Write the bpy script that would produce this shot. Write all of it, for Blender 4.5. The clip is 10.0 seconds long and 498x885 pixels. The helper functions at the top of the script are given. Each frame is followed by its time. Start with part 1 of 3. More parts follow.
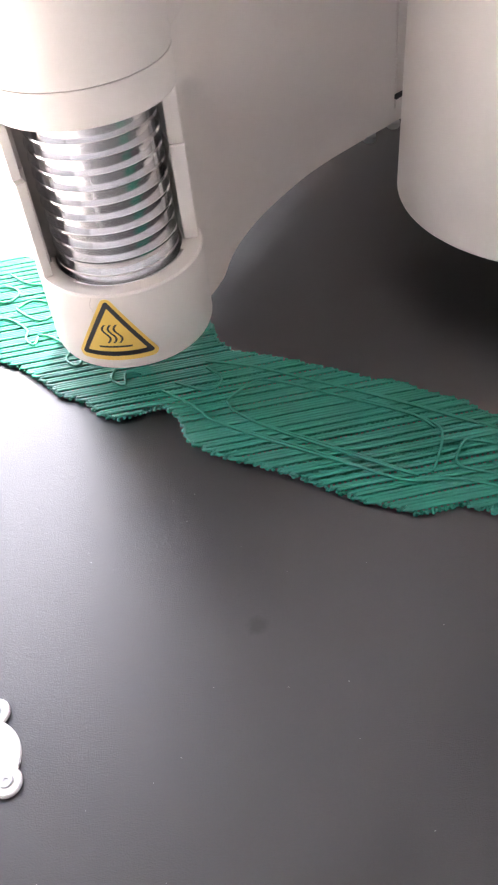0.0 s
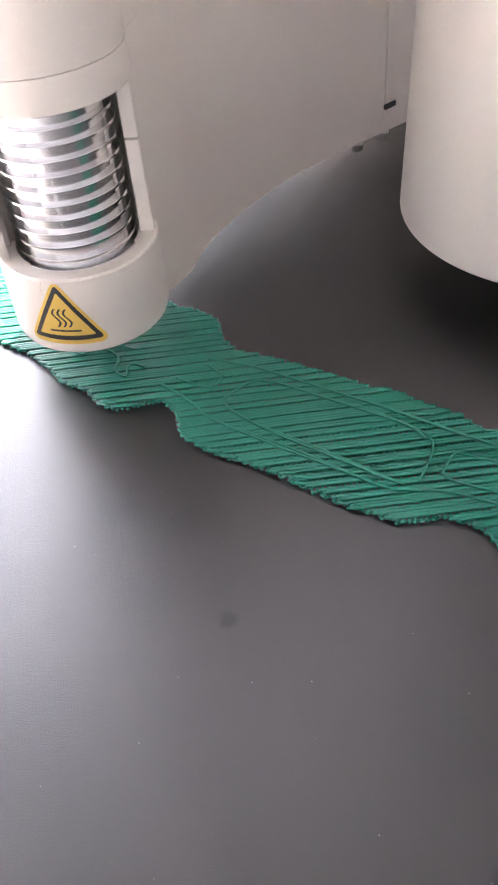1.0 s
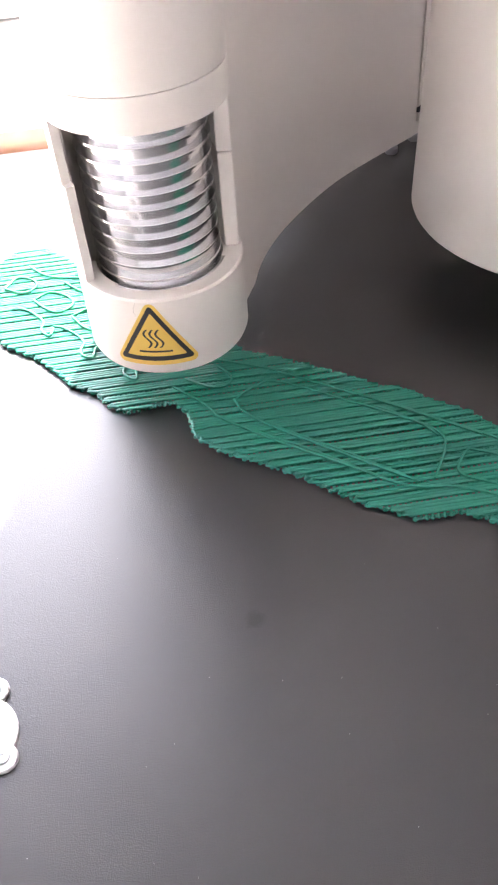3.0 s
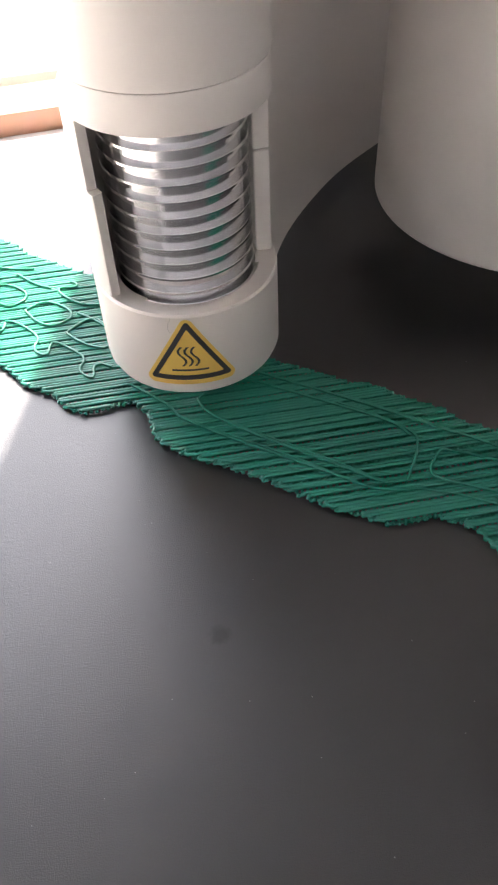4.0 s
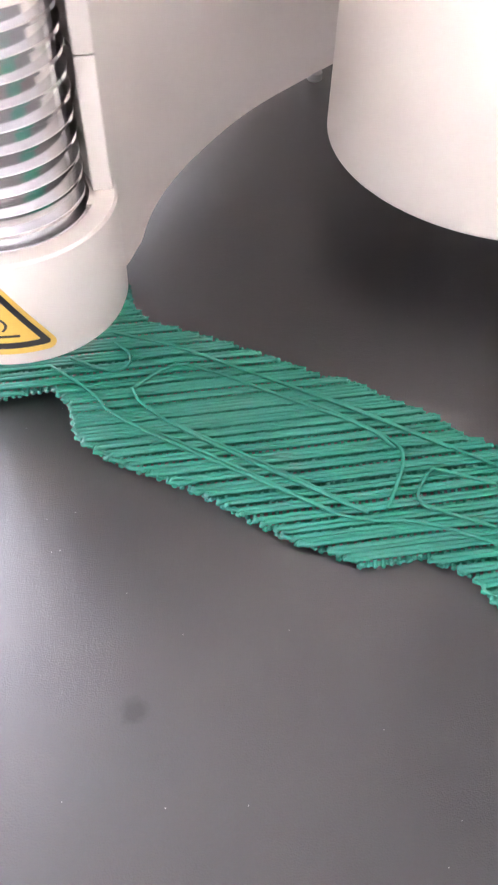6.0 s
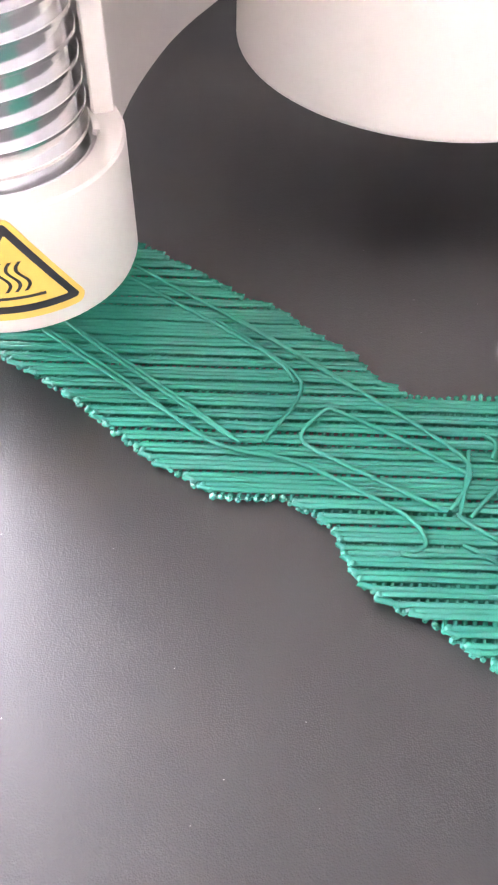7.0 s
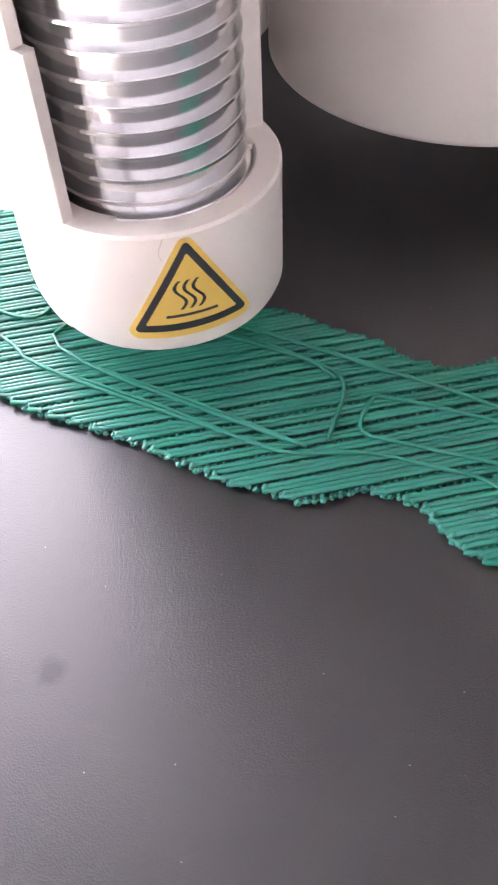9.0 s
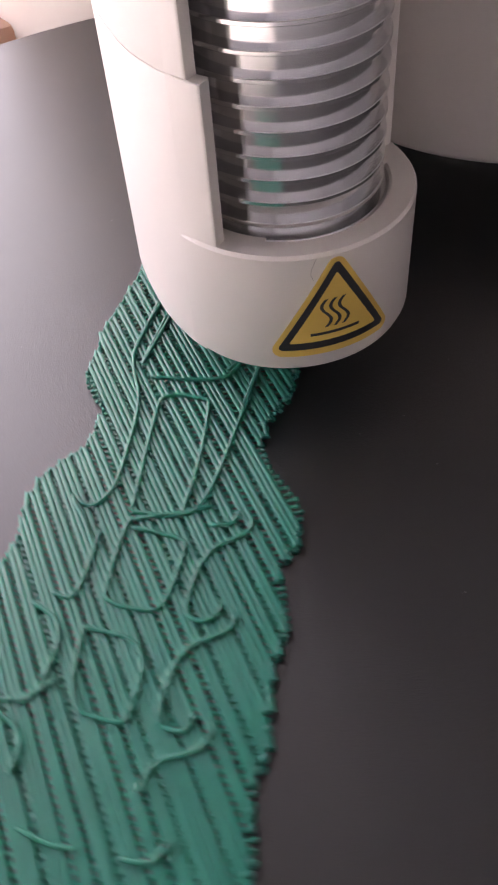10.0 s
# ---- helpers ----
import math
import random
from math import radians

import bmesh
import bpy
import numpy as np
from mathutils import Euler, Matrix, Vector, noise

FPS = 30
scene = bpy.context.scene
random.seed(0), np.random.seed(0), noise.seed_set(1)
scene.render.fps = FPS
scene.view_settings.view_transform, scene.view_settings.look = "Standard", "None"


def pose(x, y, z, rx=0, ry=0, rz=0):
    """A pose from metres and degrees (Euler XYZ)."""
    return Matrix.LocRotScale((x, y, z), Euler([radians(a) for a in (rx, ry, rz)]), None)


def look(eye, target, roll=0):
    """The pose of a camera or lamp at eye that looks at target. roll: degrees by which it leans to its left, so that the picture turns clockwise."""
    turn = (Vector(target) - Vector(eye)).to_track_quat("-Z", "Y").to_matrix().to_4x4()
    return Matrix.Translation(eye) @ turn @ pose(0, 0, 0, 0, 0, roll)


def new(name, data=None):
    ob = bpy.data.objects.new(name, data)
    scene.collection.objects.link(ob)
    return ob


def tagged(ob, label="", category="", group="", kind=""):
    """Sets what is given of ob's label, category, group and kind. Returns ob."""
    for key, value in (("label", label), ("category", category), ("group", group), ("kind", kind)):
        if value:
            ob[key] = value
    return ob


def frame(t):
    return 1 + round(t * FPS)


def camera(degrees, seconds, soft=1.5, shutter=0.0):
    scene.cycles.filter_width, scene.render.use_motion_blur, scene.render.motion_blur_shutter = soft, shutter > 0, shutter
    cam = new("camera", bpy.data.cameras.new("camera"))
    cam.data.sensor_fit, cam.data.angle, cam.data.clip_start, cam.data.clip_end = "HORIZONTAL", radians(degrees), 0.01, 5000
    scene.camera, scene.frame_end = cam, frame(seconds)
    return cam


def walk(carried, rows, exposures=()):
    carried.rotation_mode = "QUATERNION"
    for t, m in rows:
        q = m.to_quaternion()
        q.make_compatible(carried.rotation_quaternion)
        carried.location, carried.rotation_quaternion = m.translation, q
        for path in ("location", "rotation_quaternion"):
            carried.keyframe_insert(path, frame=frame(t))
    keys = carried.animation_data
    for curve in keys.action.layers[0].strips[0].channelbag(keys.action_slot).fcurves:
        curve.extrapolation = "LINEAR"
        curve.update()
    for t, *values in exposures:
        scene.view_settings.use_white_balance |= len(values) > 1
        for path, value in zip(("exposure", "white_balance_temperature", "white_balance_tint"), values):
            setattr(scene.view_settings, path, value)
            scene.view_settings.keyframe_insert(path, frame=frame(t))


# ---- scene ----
# ---- the camera and its walk ----
cam = camera(33.0, 10.0, soft=2.2, shutter=0.18)
PATH = [
    (0, pose(-0.0226, -0.1337, 0.1071, 44.48, 5.16, -22.41)),
    (0.5, pose(-0.0197, -0.1349, 0.1063, 44.74, 4.10, -20.76)),
    (1, pose(-0.0163, -0.1381, 0.1068, 45.19, 3.96, -17.94)),
    (1.5, pose(-0.0165, -0.1373, 0.1061, 45.49, 3.56, -18.19)),
    (2, pose(-0.0201, -0.1332, 0.1043, 45.21, 3.49, -21.68)),
    (2.5, pose(-0.0221, -0.1316, 0.1049, 44.51, 3.72, -22.25)),
    (2.7, pose(-0.0265, -0.1331, 0.1084, 44.85, 3.69, -22.26)),
    (4, pose(-0.0318, -0.1221, 0.1052, 43.78, 2.31, -28.54)),
    (4.5, pose(-0.0371, -0.0920, 0.0992, 42.54, 0.77, -30.86)),
    (5, pose(-0.0279, -0.0982, 0.0945, 41.86, -1.74, -31.57)),
    (5.5, pose(-0.0238, -0.0990, 0.0921, 41.64, -1.62, -29.19)),
    (6, pose(-0.0152, -0.1029, 0.0880, 41.23, -0.48, -26.78)),
    (6.2, pose(-0.0222, -0.0925, 0.0827, 38.11, -1.76, -39.84)),
    (7.3, pose(-0.0225, -0.0927, 0.0765, 40.06, 0.27, -40.68)),
    (7.5, pose(-0.0217, -0.0940, 0.0766, 40.11, 1.37, -40.77)),
    (8, pose(-0.0248, -0.0915, 0.0756, 40.47, 0.98, -43.29)),
    (8.5, pose(-0.0243, -0.0917, 0.0765, 39.98, 0.71, -43.15)),
    (9, pose(-0.0256, -0.0915, 0.0780, 39.86, 1.99, -44.32)),
    (9.5, pose(-0.0309, -0.0836, 0.0823, 38.29, 1.99, -46.37)),
    (9.7, pose(-0.0334, -0.0796, 0.0819, 38.93, 3.46, -48.12)),
    (9.9, pose(-0.0336, -0.0833, 0.0792, 41.24, 3.58, -46.97)),
    (10, pose(-0.0324, -0.0846, 0.0792, 41.34, 3.47, -45.70)),
]
# the clip's camera brightens its picture where the window leaves the view
EXPOSURES = [(0.0, 3.15, 6500, 20), (1.0, 3.25, 6500, 20), (2.5, 3.53, 6500, 21), (4.0, 2.35, 6600, 16), (4.5, 1.79, 6700, 14), (5.0, 3.02, 6550, 20), (5.5, 3.77, 6500, 20), (6.0, 4.15, 6500, 22),
             (7.5, 4.33, 6600, 23), (8.5, 4.15, 6500, 24), (9.0, 3.27, 6500, 27), (9.5, 2.50, 6550, 30), (10.0, 1.70, 6750, 29)]
walk(cam, PATH, EXPOSURES)

# ---- world, sun, window light, exposure ----
SUN_AZ = 0.625         # the sun stands behind the printer, a little to the right of straight back
SUN_EL = 0.85
world = bpy.data.worlds.new("world")
scene.world = world
world.use_nodes = True
wn = world.node_tree.nodes
sky = wn.new("ShaderNodeTexSky")
sky.sky_type = "NISHITA"
sky.sun_disc = False
sky.sun_elevation = SUN_EL
sky.sun_rotation = SUN_AZ
wn["Background"].inputs["Strength"].default_value = 0.12
world.node_tree.links.new(sky.outputs["Color"], wn["Background"].inputs["Color"])

sun_data = bpy.data.lights.new("sun", "SUN")
sun_data.energy, sun_data.angle, sun_data.color = 5.0, radians(0.6), (1.0, 0.93, 0.82)
sun = new("sun", sun_data)
sun_dir = Vector((math.sin(SUN_AZ) * math.cos(SUN_EL), math.cos(SUN_AZ) * math.cos(SUN_EL), math.sin(SUN_EL)))
sun.matrix_world = look(sun_dir * 3, (0, 0, 0))


# ---- materials ----
def material(name, colour, rough=0.5, metal=0.0, spec=0.5, rough_by=0.07, grain=0.0, grain_scale=1000.0, vary=0.08, vary_scale=60.0, bump=0.0, sss=0.0, coat=0.0):
    m = bpy.data.materials.new(name)
    m.use_nodes = True
    nt, n = m.node_tree, m.node_tree.nodes
    p = n["Principled BSDF"]
    p.inputs["Roughness"].default_value, p.inputs["Metallic"].default_value = rough, metal
    p.inputs["Coat Weight"].default_value, p.inputs["Specular IOR Level"].default_value = coat, spec
    if sss:
        p.inputs["Subsurface Weight"].default_value = sss
        p.inputs["Subsurface Radius"].default_value = (0.3, 1.0, 0.6)
        p.inputs["Subsurface Scale"].default_value = 0.002
    tc = n.new("ShaderNodeTexCoord")
    big = n.new("ShaderNodeTexNoise")
    big.inputs["Scale"].default_value, big.inputs["Detail"].default_value = vary_scale, 5.0
    fine = n.new("ShaderNodeTexNoise")
    fine.inputs["Scale"].default_value, fine.inputs["Detail"].default_value = grain_scale, 3.0
    for x in (big, fine):
        nt.links.new(tc.outputs["Object"], x.inputs["Vector"])
    mix = n.new("ShaderNodeMix")
    mix.data_type = "RGBA"
    mix.inputs["A"].default_value = (*[c * (1 - vary) for c in colour], 1)
    mix.inputs["B"].default_value = (*[min(1, c * (1 + vary)) for c in colour], 1)
    nt.links.new(big.outputs["Fac"], mix.inputs["Factor"])
    mix2 = n.new("ShaderNodeMix")
    mix2.data_type, mix2.blend_type = "RGBA", "MULTIPLY"
    mix2.inputs["Factor"].default_value = grain
    nt.links.new(mix.outputs["Result"], mix2.inputs["A"])
    nt.links.new(fine.outputs["Color"], mix2.inputs["B"])
    nt.links.new(mix2.outputs["Result"], p.inputs["Base Color"])
    rr = n.new("ShaderNodeMapRange")
    rr.inputs["To Min"].default_value, rr.inputs["To Max"].default_value = max(0.02, rough - rough_by), min(1, rough + rough_by)
    nt.links.new(big.outputs["Fac"], rr.inputs["Value"])
    nt.links.new(rr.outputs["Result"], p.inputs["Roughness"])
    if bump:
        bp = n.new("ShaderNodeBump")
        bp.inputs["Strength"].default_value, bp.inputs["Distance"].default_value = bump, 0.0002
        nt.links.new(fine.outputs["Fac"], bp.inputs["Height"])
        nt.links.new(bp.outputs["Normal"], p.inputs["Normal"])
    return m


def stain(m, at, size):
    """A darker, duller smear of that size on the plate."""
    nt, n = m.node_tree, m.node_tree.nodes
    p = n["Principled BSDF"]
    tc = n.new("ShaderNodeTexCoord")
    wob = n.new("ShaderNodeTexNoise")
    wob.inputs["Scale"].default_value = 900
    add = n.new("ShaderNodeVectorMath")
    add.operation = "MULTIPLY_ADD"
    add.inputs[1].default_value = (0.0016, 0.0016, 0)
    far = n.new("ShaderNodeVectorMath")
    far.operation = "DISTANCE"
    far.inputs[1].default_value = (at[0] + 0.0008, at[1] + 0.0008, at[2])
    ramp = n.new("ShaderNodeMapRange")
    ramp.inputs["From Min"].default_value, ramp.inputs["From Max"].default_value = size, size * 0.45
    ramp.inputs["To Max"].default_value = 0.6
    mix = n.new("ShaderNodeMix")
    mix.data_type = "RGBA"
    mix.inputs["B"].default_value = (0.006, 0.006, 0.007, 1)
    was = p.inputs["Base Color"].links[0].from_socket
    nt.links.new(tc.outputs["Object"], wob.inputs["Vector"])
    nt.links.new(wob.outputs["Color"], add.inputs[0])
    nt.links.new(tc.outputs["Object"], add.inputs[2])
    nt.links.new(add.outputs["Vector"], far.inputs[0])
    nt.links.new(far.outputs["Value"], ramp.inputs["Value"])
    nt.links.new(ramp.outputs["Result"], mix.inputs["Factor"])
    nt.links.new(was, mix.inputs["A"])
    nt.links.new(mix.outputs["Result"], p.inputs["Base Color"])
    gloss = n.new("ShaderNodeMapRange")
    gloss.inputs["To Min"].default_value, gloss.inputs["To Max"].default_value = p.inputs["Specular IOR Level"].default_value, 0.6
    nt.links.new(ramp.outputs["Result"], gloss.inputs["Value"])
    nt.links.new(gloss.outputs["Result"], p.inputs["Specular IOR Level"])


def pimpled(m, scale, strength):
    """A fine pebbled coat."""
    nt, n = m.node_tree, m.node_tree.nodes
    tc = n.new("ShaderNodeTexCoord")
    cells = n.new("ShaderNodeTexVoronoi")
    cells.inputs["Scale"].default_value = scale
    bp = n.new("ShaderNodeBump")
    bp.inputs["Strength"].default_value, bp.inputs["Distance"].default_value = strength, 0.00015
    nt.links.new(tc.outputs["Object"], cells.inputs["Vector"])
    wide = n.new("ShaderNodeTexNoise")
    wide.inputs["Scale"].default_value, wide.inputs["Detail"].default_value = scale * 0.22, 6.0
    both = n.new("ShaderNodeMath")
    both.operation = "MULTIPLY_ADD"
    both.inputs[1].default_value = 1.1
    nt.links.new(tc.outputs["Object"], wide.inputs["Vector"])
    nt.links.new(wide.outputs["Fac"], both.inputs[0])
    nt.links.new(cells.outputs["Distance"], both.inputs[2])
    nt.links.new(both.outputs["Value"], bp.inputs["Height"])
    nt.links.new(bp.outputs["Normal"], n["Principled BSDF"].inputs["Normal"])


def turned_metal(m, amount):
    """Fine grooves round the upright axis, which draw highlights into upright bands."""
    nt, n = m.node_tree, m.node_tree.nodes
    tan = n.new("ShaderNodeTangent")
    tan.direction_type, tan.axis = "RADIAL", "Z"
    p = n["Principled BSDF"]
    p.inputs["Anisotropic"].default_value, p.inputs["Anisotropic Rotation"].default_value = amount, 0.25
    nt.links.new(tan.outputs["Tangent"], p.inputs["Tangent"])


WHITE = material("white_plastic", (0.76, 0.705, 0.65), rough=0.42, vary=0.03, vary_scale=90, bump=0.06, grain_scale=2500)
BLACK = material("black_bed", (0.0155, 0.0158, 0.0160), rough=0.34, spec=0.95, vary=0.25, vary_scale=30, grain=0.5, grain_scale=2600)
pimpled(BLACK, 5600, 0.19)
stain(BLACK, (-0.0475, -0.0377, 0.0), 0.0019)
GREEN = material("green_plastic", (0.023, 0.205, 0.146), rough=0.22, vary=0.10, vary_scale=120, bump=0.1, grain_scale=2200, sss=0.25)
ALU = material("aluminium", (0.74, 0.74, 0.75), rough=0.19, metal=1.0, rough_by=0.03, vary=0.04, vary_scale=200)
turned_metal(ALU, 0.25)
GREY = material("dull_metal", (0.16, 0.16, 0.165), rough=0.4, metal=0.7)
BEIGE = material("beige_line", (0.42, 0.37, 0.33), rough=0.6)
DUST_GREY = material("grey_dust", (0.35, 0.35, 0.35), rough=0.8)
# near-black colour that stands for the shade inside a narrow gap
DARK = material("cavity_shade", (0.02, 0.02, 0.022), rough=0.6)
YELLOW = material("yellow_label", (0.78, 0.53, 0.12), rough=0.38, vary=0.04, coat=0.3)
INK = material("black_ink", (0.035, 0.035, 0.04), rough=0.45)
STEEL = material("steel", (0.55, 0.55, 0.56), rough=0.3, metal=1.0)
WOOD = material("brown_wood", (0.56, 0.31, 0.21), rough=0.5, vary=0.3, vary_scale=25, grain=0.3, grain_scale=120)
PAINT = material("white_paint", (0.8, 0.79, 0.77), rough=0.5, vary=0.03, vary_scale=8)
WALL = material("wall_paint", (0.76, 0.75, 0.75), rough=0.85, vary=0.05, vary_scale=3, bump=0.2, grain_scale=300)
TABLE = material("table_top", (0.62, 0.60, 0.58), rough=0.45, vary=0.06, vary_scale=6)
DAYLIGHT = bpy.data.materials.new("daylight")
DAYLIGHT.use_nodes = True
dn = DAYLIGHT.node_tree.nodes
dn.remove(dn["Principled BSDF"])
glow = dn.new("ShaderNodeEmission")
glow.inputs["Color"].default_value, glow.inputs["Strength"].default_value = (0.95, 0.97, 1.0, 1), 1.75
DAYLIGHT.node_tree.links.new(glow.outputs["Emission"], dn["Material Output"].inputs["Surface"])
FLOOR = material("floor_covering", (0.36, 0.30, 0.24), rough=0.6, vary=0.2, vary_scale=4)
CEIL = material("ceiling_paint", (0.80, 0.80, 0.80), rough=0.9, vary=0.03, vary_scale=2)


# ---- mesh helpers, lengths in millimetres ----
def to_object(name, bm, mat, parent=None, smooth=True, angle=35):
    for f in bm.faces:
        f.smooth = smooth
    for e in bm.edges:
        if len(e.link_faces) == 2 and e.calc_face_angle(0) > radians(angle):
            e.smooth = False
    me = bpy.data.meshes.new(name)
    bm.to_mesh(me)
    bm.free()
    me.transform(Matrix.Scale(0.001, 4))
    me.materials.append(mat)
    ob = new(name, me)
    ob.parent = parent
    return ob


def part(name, bm, mat, parent, label="", **kw):
    return tagged(to_object(name, bm, mat, parent, **kw), label)


def prism(plan, z0, z1, bevel=0.0, steps=2, where=None):
    """An upright solid on a plan, its top and bottom rims rounded, all round or where a test of x, y, z says."""
    bm = bmesh.new()
    lo = [bm.verts.new((x, y, z0)) for x, y in plan]
    hi = [bm.verts.new((x, y, z1)) for x, y in plan]
    n = len(plan)
    bm.faces.new(lo[::-1])
    bm.faces.new(hi)
    for i in range(n):
        bm.faces.new((lo[i], lo[(i + 1) % n], hi[(i + 1) % n], hi[i]))
    bmesh.ops.recalc_face_normals(bm, faces=bm.faces)
    if bevel:
        rim = [e for e in bm.edges if abs(e.verts[0].co.z - e.verts[1].co.z) < 1e-6]
        if where:
            rim = [e for e in rim if where(*((e.verts[0].co + e.verts[1].co) / 2))]
        bmesh.ops.bevel(bm, geom=rim, offset=bevel, segments=steps, profile=0.6, affect="EDGES")
    return bm


def lathe(profile, a0=0.0, a1=360.0, steps=64, close=True):
    """Turn a profile of (radius, z) round the upright axis; an open turn gets end faces."""
    bm = bmesh.new()
    full = abs(a1 - a0) >= 359.9
    rings = []
    for i in range(steps if full else steps + 1):
        a = radians(a0 + (a1 - a0) * i / steps)
        rings.append([bm.verts.new((r * math.sin(a), -r * math.cos(a), z)) for r, z in profile])
    m = len(profile)
    for i in range(steps):
        p, q = rings[i], rings[(i + 1) % len(rings)]
        for j in range(m if close else m - 1):
            k = (j + 1) % m
            bm.faces.new((p[j], q[j], q[k], p[k]))
    if not full and close:
        bm.faces.new(rings[0])
        bm.faces.new(rings[-1][::-1])
    bmesh.ops.remove_doubles(bm, verts=bm.verts, dist=1e-5)
    bmesh.ops.recalc_face_normals(bm, faces=bm.faces)
    return bm


def block(x0, x1, y0, y1, z0, z1, bevel=0.0, steps=2):
    bm = bmesh.new()
    bmesh.ops.create_cube(bm, size=1)
    bmesh.ops.transform(bm, verts=bm.verts, matrix=Matrix.Translation(((x0 + x1) / 2, (y0 + y1) / 2, (z0 + z1) / 2)) @ Matrix.Diagonal((x1 - x0, y1 - y0, z1 - z0, 1)))
    if bevel:
        bmesh.ops.bevel(bm, geom=list(bm.edges), offset=bevel, segments=steps, profile=0.6, affect="EDGES")
    return bm


def rounded(points, times=2):
    for _ in range(times):
        out = [points[0]]
        for a, b in zip(points, points[1:]):
            out += [tuple(a[i] * 0.75 + b[i] * 0.25 for i in range(len(a))), tuple(a[i] * 0.25 + b[i] * 0.75 for i in range(len(a)))]
        points = out + [points[-1]]
    return points


def tube(path, radius, sides=6, flat=1.0, swell=1.0):
    """A strand along a path of (x, y, z); the ends are blunt, and may swell into beads."""
    bm = bmesh.new()
    pts = [Vector(p) for p in path]
    rings = []
    for i, p in enumerate(pts):
        d = (pts[min(i + 1, len(pts) - 1)] - pts[max(i - 1, 0)]).normalized()
        side = Vector((-d.y, d.x, 0)).normalized()
        r = radius * (0.8 if i in (0, len(pts) - 1) else 1.0)
        rings.append([bm.verts.new(p + side * math.cos(2 * math.pi * k / sides) * r + Vector((0, 0, 1)) * math.sin(2 * math.pi * k / sides) * r * flat) for k in range(sides)])
    for a, b in zip(rings, rings[1:]):
        for k in range(sides):
            bm.faces.new((a[k], a[(k + 1) % sides], b[(k + 1) % sides], b[k]))
    bm.faces.new(rings[0][::-1])
    bm.faces.new(rings[-1])
    if swell > 1:
        for p in (pts[0], pts[-1]):
            bmesh.ops.create_icosphere(bm, subdivisions=1, radius=1, matrix=Matrix.Translation(p) @ Matrix.Diagonal((radius * swell, radius * swell, radius * swell * flat, 1)))
    bmesh.ops.recalc_face_normals(bm, faces=bm.faces)
    return bm


def empty(name, m=None):
    ob = new(name)
    if m is not None:
        ob.matrix_world = m
    return ob


BED_X, BED_Y = 0.0394, -0.0262
ROOM = pose(0, 0, 0, 0, 0, -14.5)      # the window wall and the table stand at this turn


# ---- the room ----
def room():
    # the walls stand round a table by a window; the window is in the far wall
    # unseen walls and ceiling, set close and pale to bounce fill light
    x0, x1, y0, y1, z0, z1, t = -1150, 1150, -1150, 232, -770, 1550, 120

    def wall(name, bm, mat, text, cat):
        tagged(to_object(name, bm, mat), text, cat, kind="structure").matrix_world = ROOM

    wall("floor", block(x0 - t, x1 + t, y0 - t, y1 + t, z0 - 60, z0), FLOOR, "brown floor covering of the room", "floor")
    wall("ceiling", block(x0 - t, x1 + t, y0 - t, y1 + t, z1, z1 + 60), CEIL, "unseen white painted ceiling that bounces light", "ceiling")
    wall("wall_west", block(x0 - t, x0, y0 - t, y1 + t, z0, z1), WALL, "unseen pale painted room wall, set close to bounce light", "wall")
    wall("wall_east", block(x1, x1 + t, y0 - t, y1 + t, z0, z1), WALL, "unseen pale painted room wall, set close to bounce light", "wall")
    wall("wall_south", block(x0, x1, y0 - t, y0, z0, z1), WALL, "unseen pale painted room wall, set close to bounce light", "wall")
    # the opening's unseen right and top edges are set to hold back daylight
    wx0, wx1, wz0, wz1 = -1050, 245, -4, 620
    bm = block(x0, wx0, y1, y1 + t, z0, z1)
    for b in ((wx1, x1, z0, z1), (wx0, wx1, z0, wz0 - 30), (wx0, wx1, wz1, z1)):
        piece = block(b[0], b[1], y1, y1 + t, b[2], b[3])
        me = bpy.data.meshes.new("piece")
        piece.to_mesh(me)
        piece.free()
        bm.from_mesh(me)
        bpy.data.meshes.remove(me)
    wall("wall_north", bm, WALL, "pale wall with a wide window opening, its top and right unseen", "wall")
    window = tagged(empty("window_1", ROOM @ pose(0, y1 / 1000, 0)), "white framed window with bright daylight outside", "window", kind="structure")
    for a, b, c, d in ((wx0, wx1, wz0 - 8, wz0 + 1), (wx0, wx1, wz1 - 55, wz1), (wx0, wx0 + 55, wz0 + 6, wz1 - 55), (wx1 - 55, wx1, wz0 + 6, wz1 - 55)):
        part("window_frame", block(a, b, 25, 85, c, d, 3), PAINT, window)
    part("window_sill", block(wx0, wx1, -54, 110, wz0 - 29, wz0 - 9, 2), PAINT, window)
    back = tagged(to_object("backdrop", block(-6000, 6000, 0, 10, -1500, 2750), DAYLIGHT), "bright hazy daylight outside the window", "backdrop", kind="structure")
    back.matrix_world = ROOM @ pose(0, 2.6, 0)


def table():
    t = tagged(empty("table", ROOM @ pose(0, 0, -0.022)), "pale table top with a brown wooden edge by the window", "table")
    part("tabletop", block(-900, 1100, -700, 152.8, -30, 0, 2), TABLE, t)
    part("edge_strip", block(-900, 1100, 153, 176, -30, 7, 2), WOOD, t, "brown wooden edge strip")
    for x in (-840, 1040):
        for y in (-640, 90):
            part("leg", block(x - 25, x + 25, y - 25, y + 25, -748, -30, 3), PAINT, t)


# ---- the printer: base, tower, housing ----
def arc_plan(cx, cy, r, a0, a1, n=24):
    return [(cx + r * math.cos(radians(a0 + (a1 - a0) * i / n)), cy + r * math.sin(radians(a0 + (a1 - a0) * i / n))) for i in range(n + 1)]


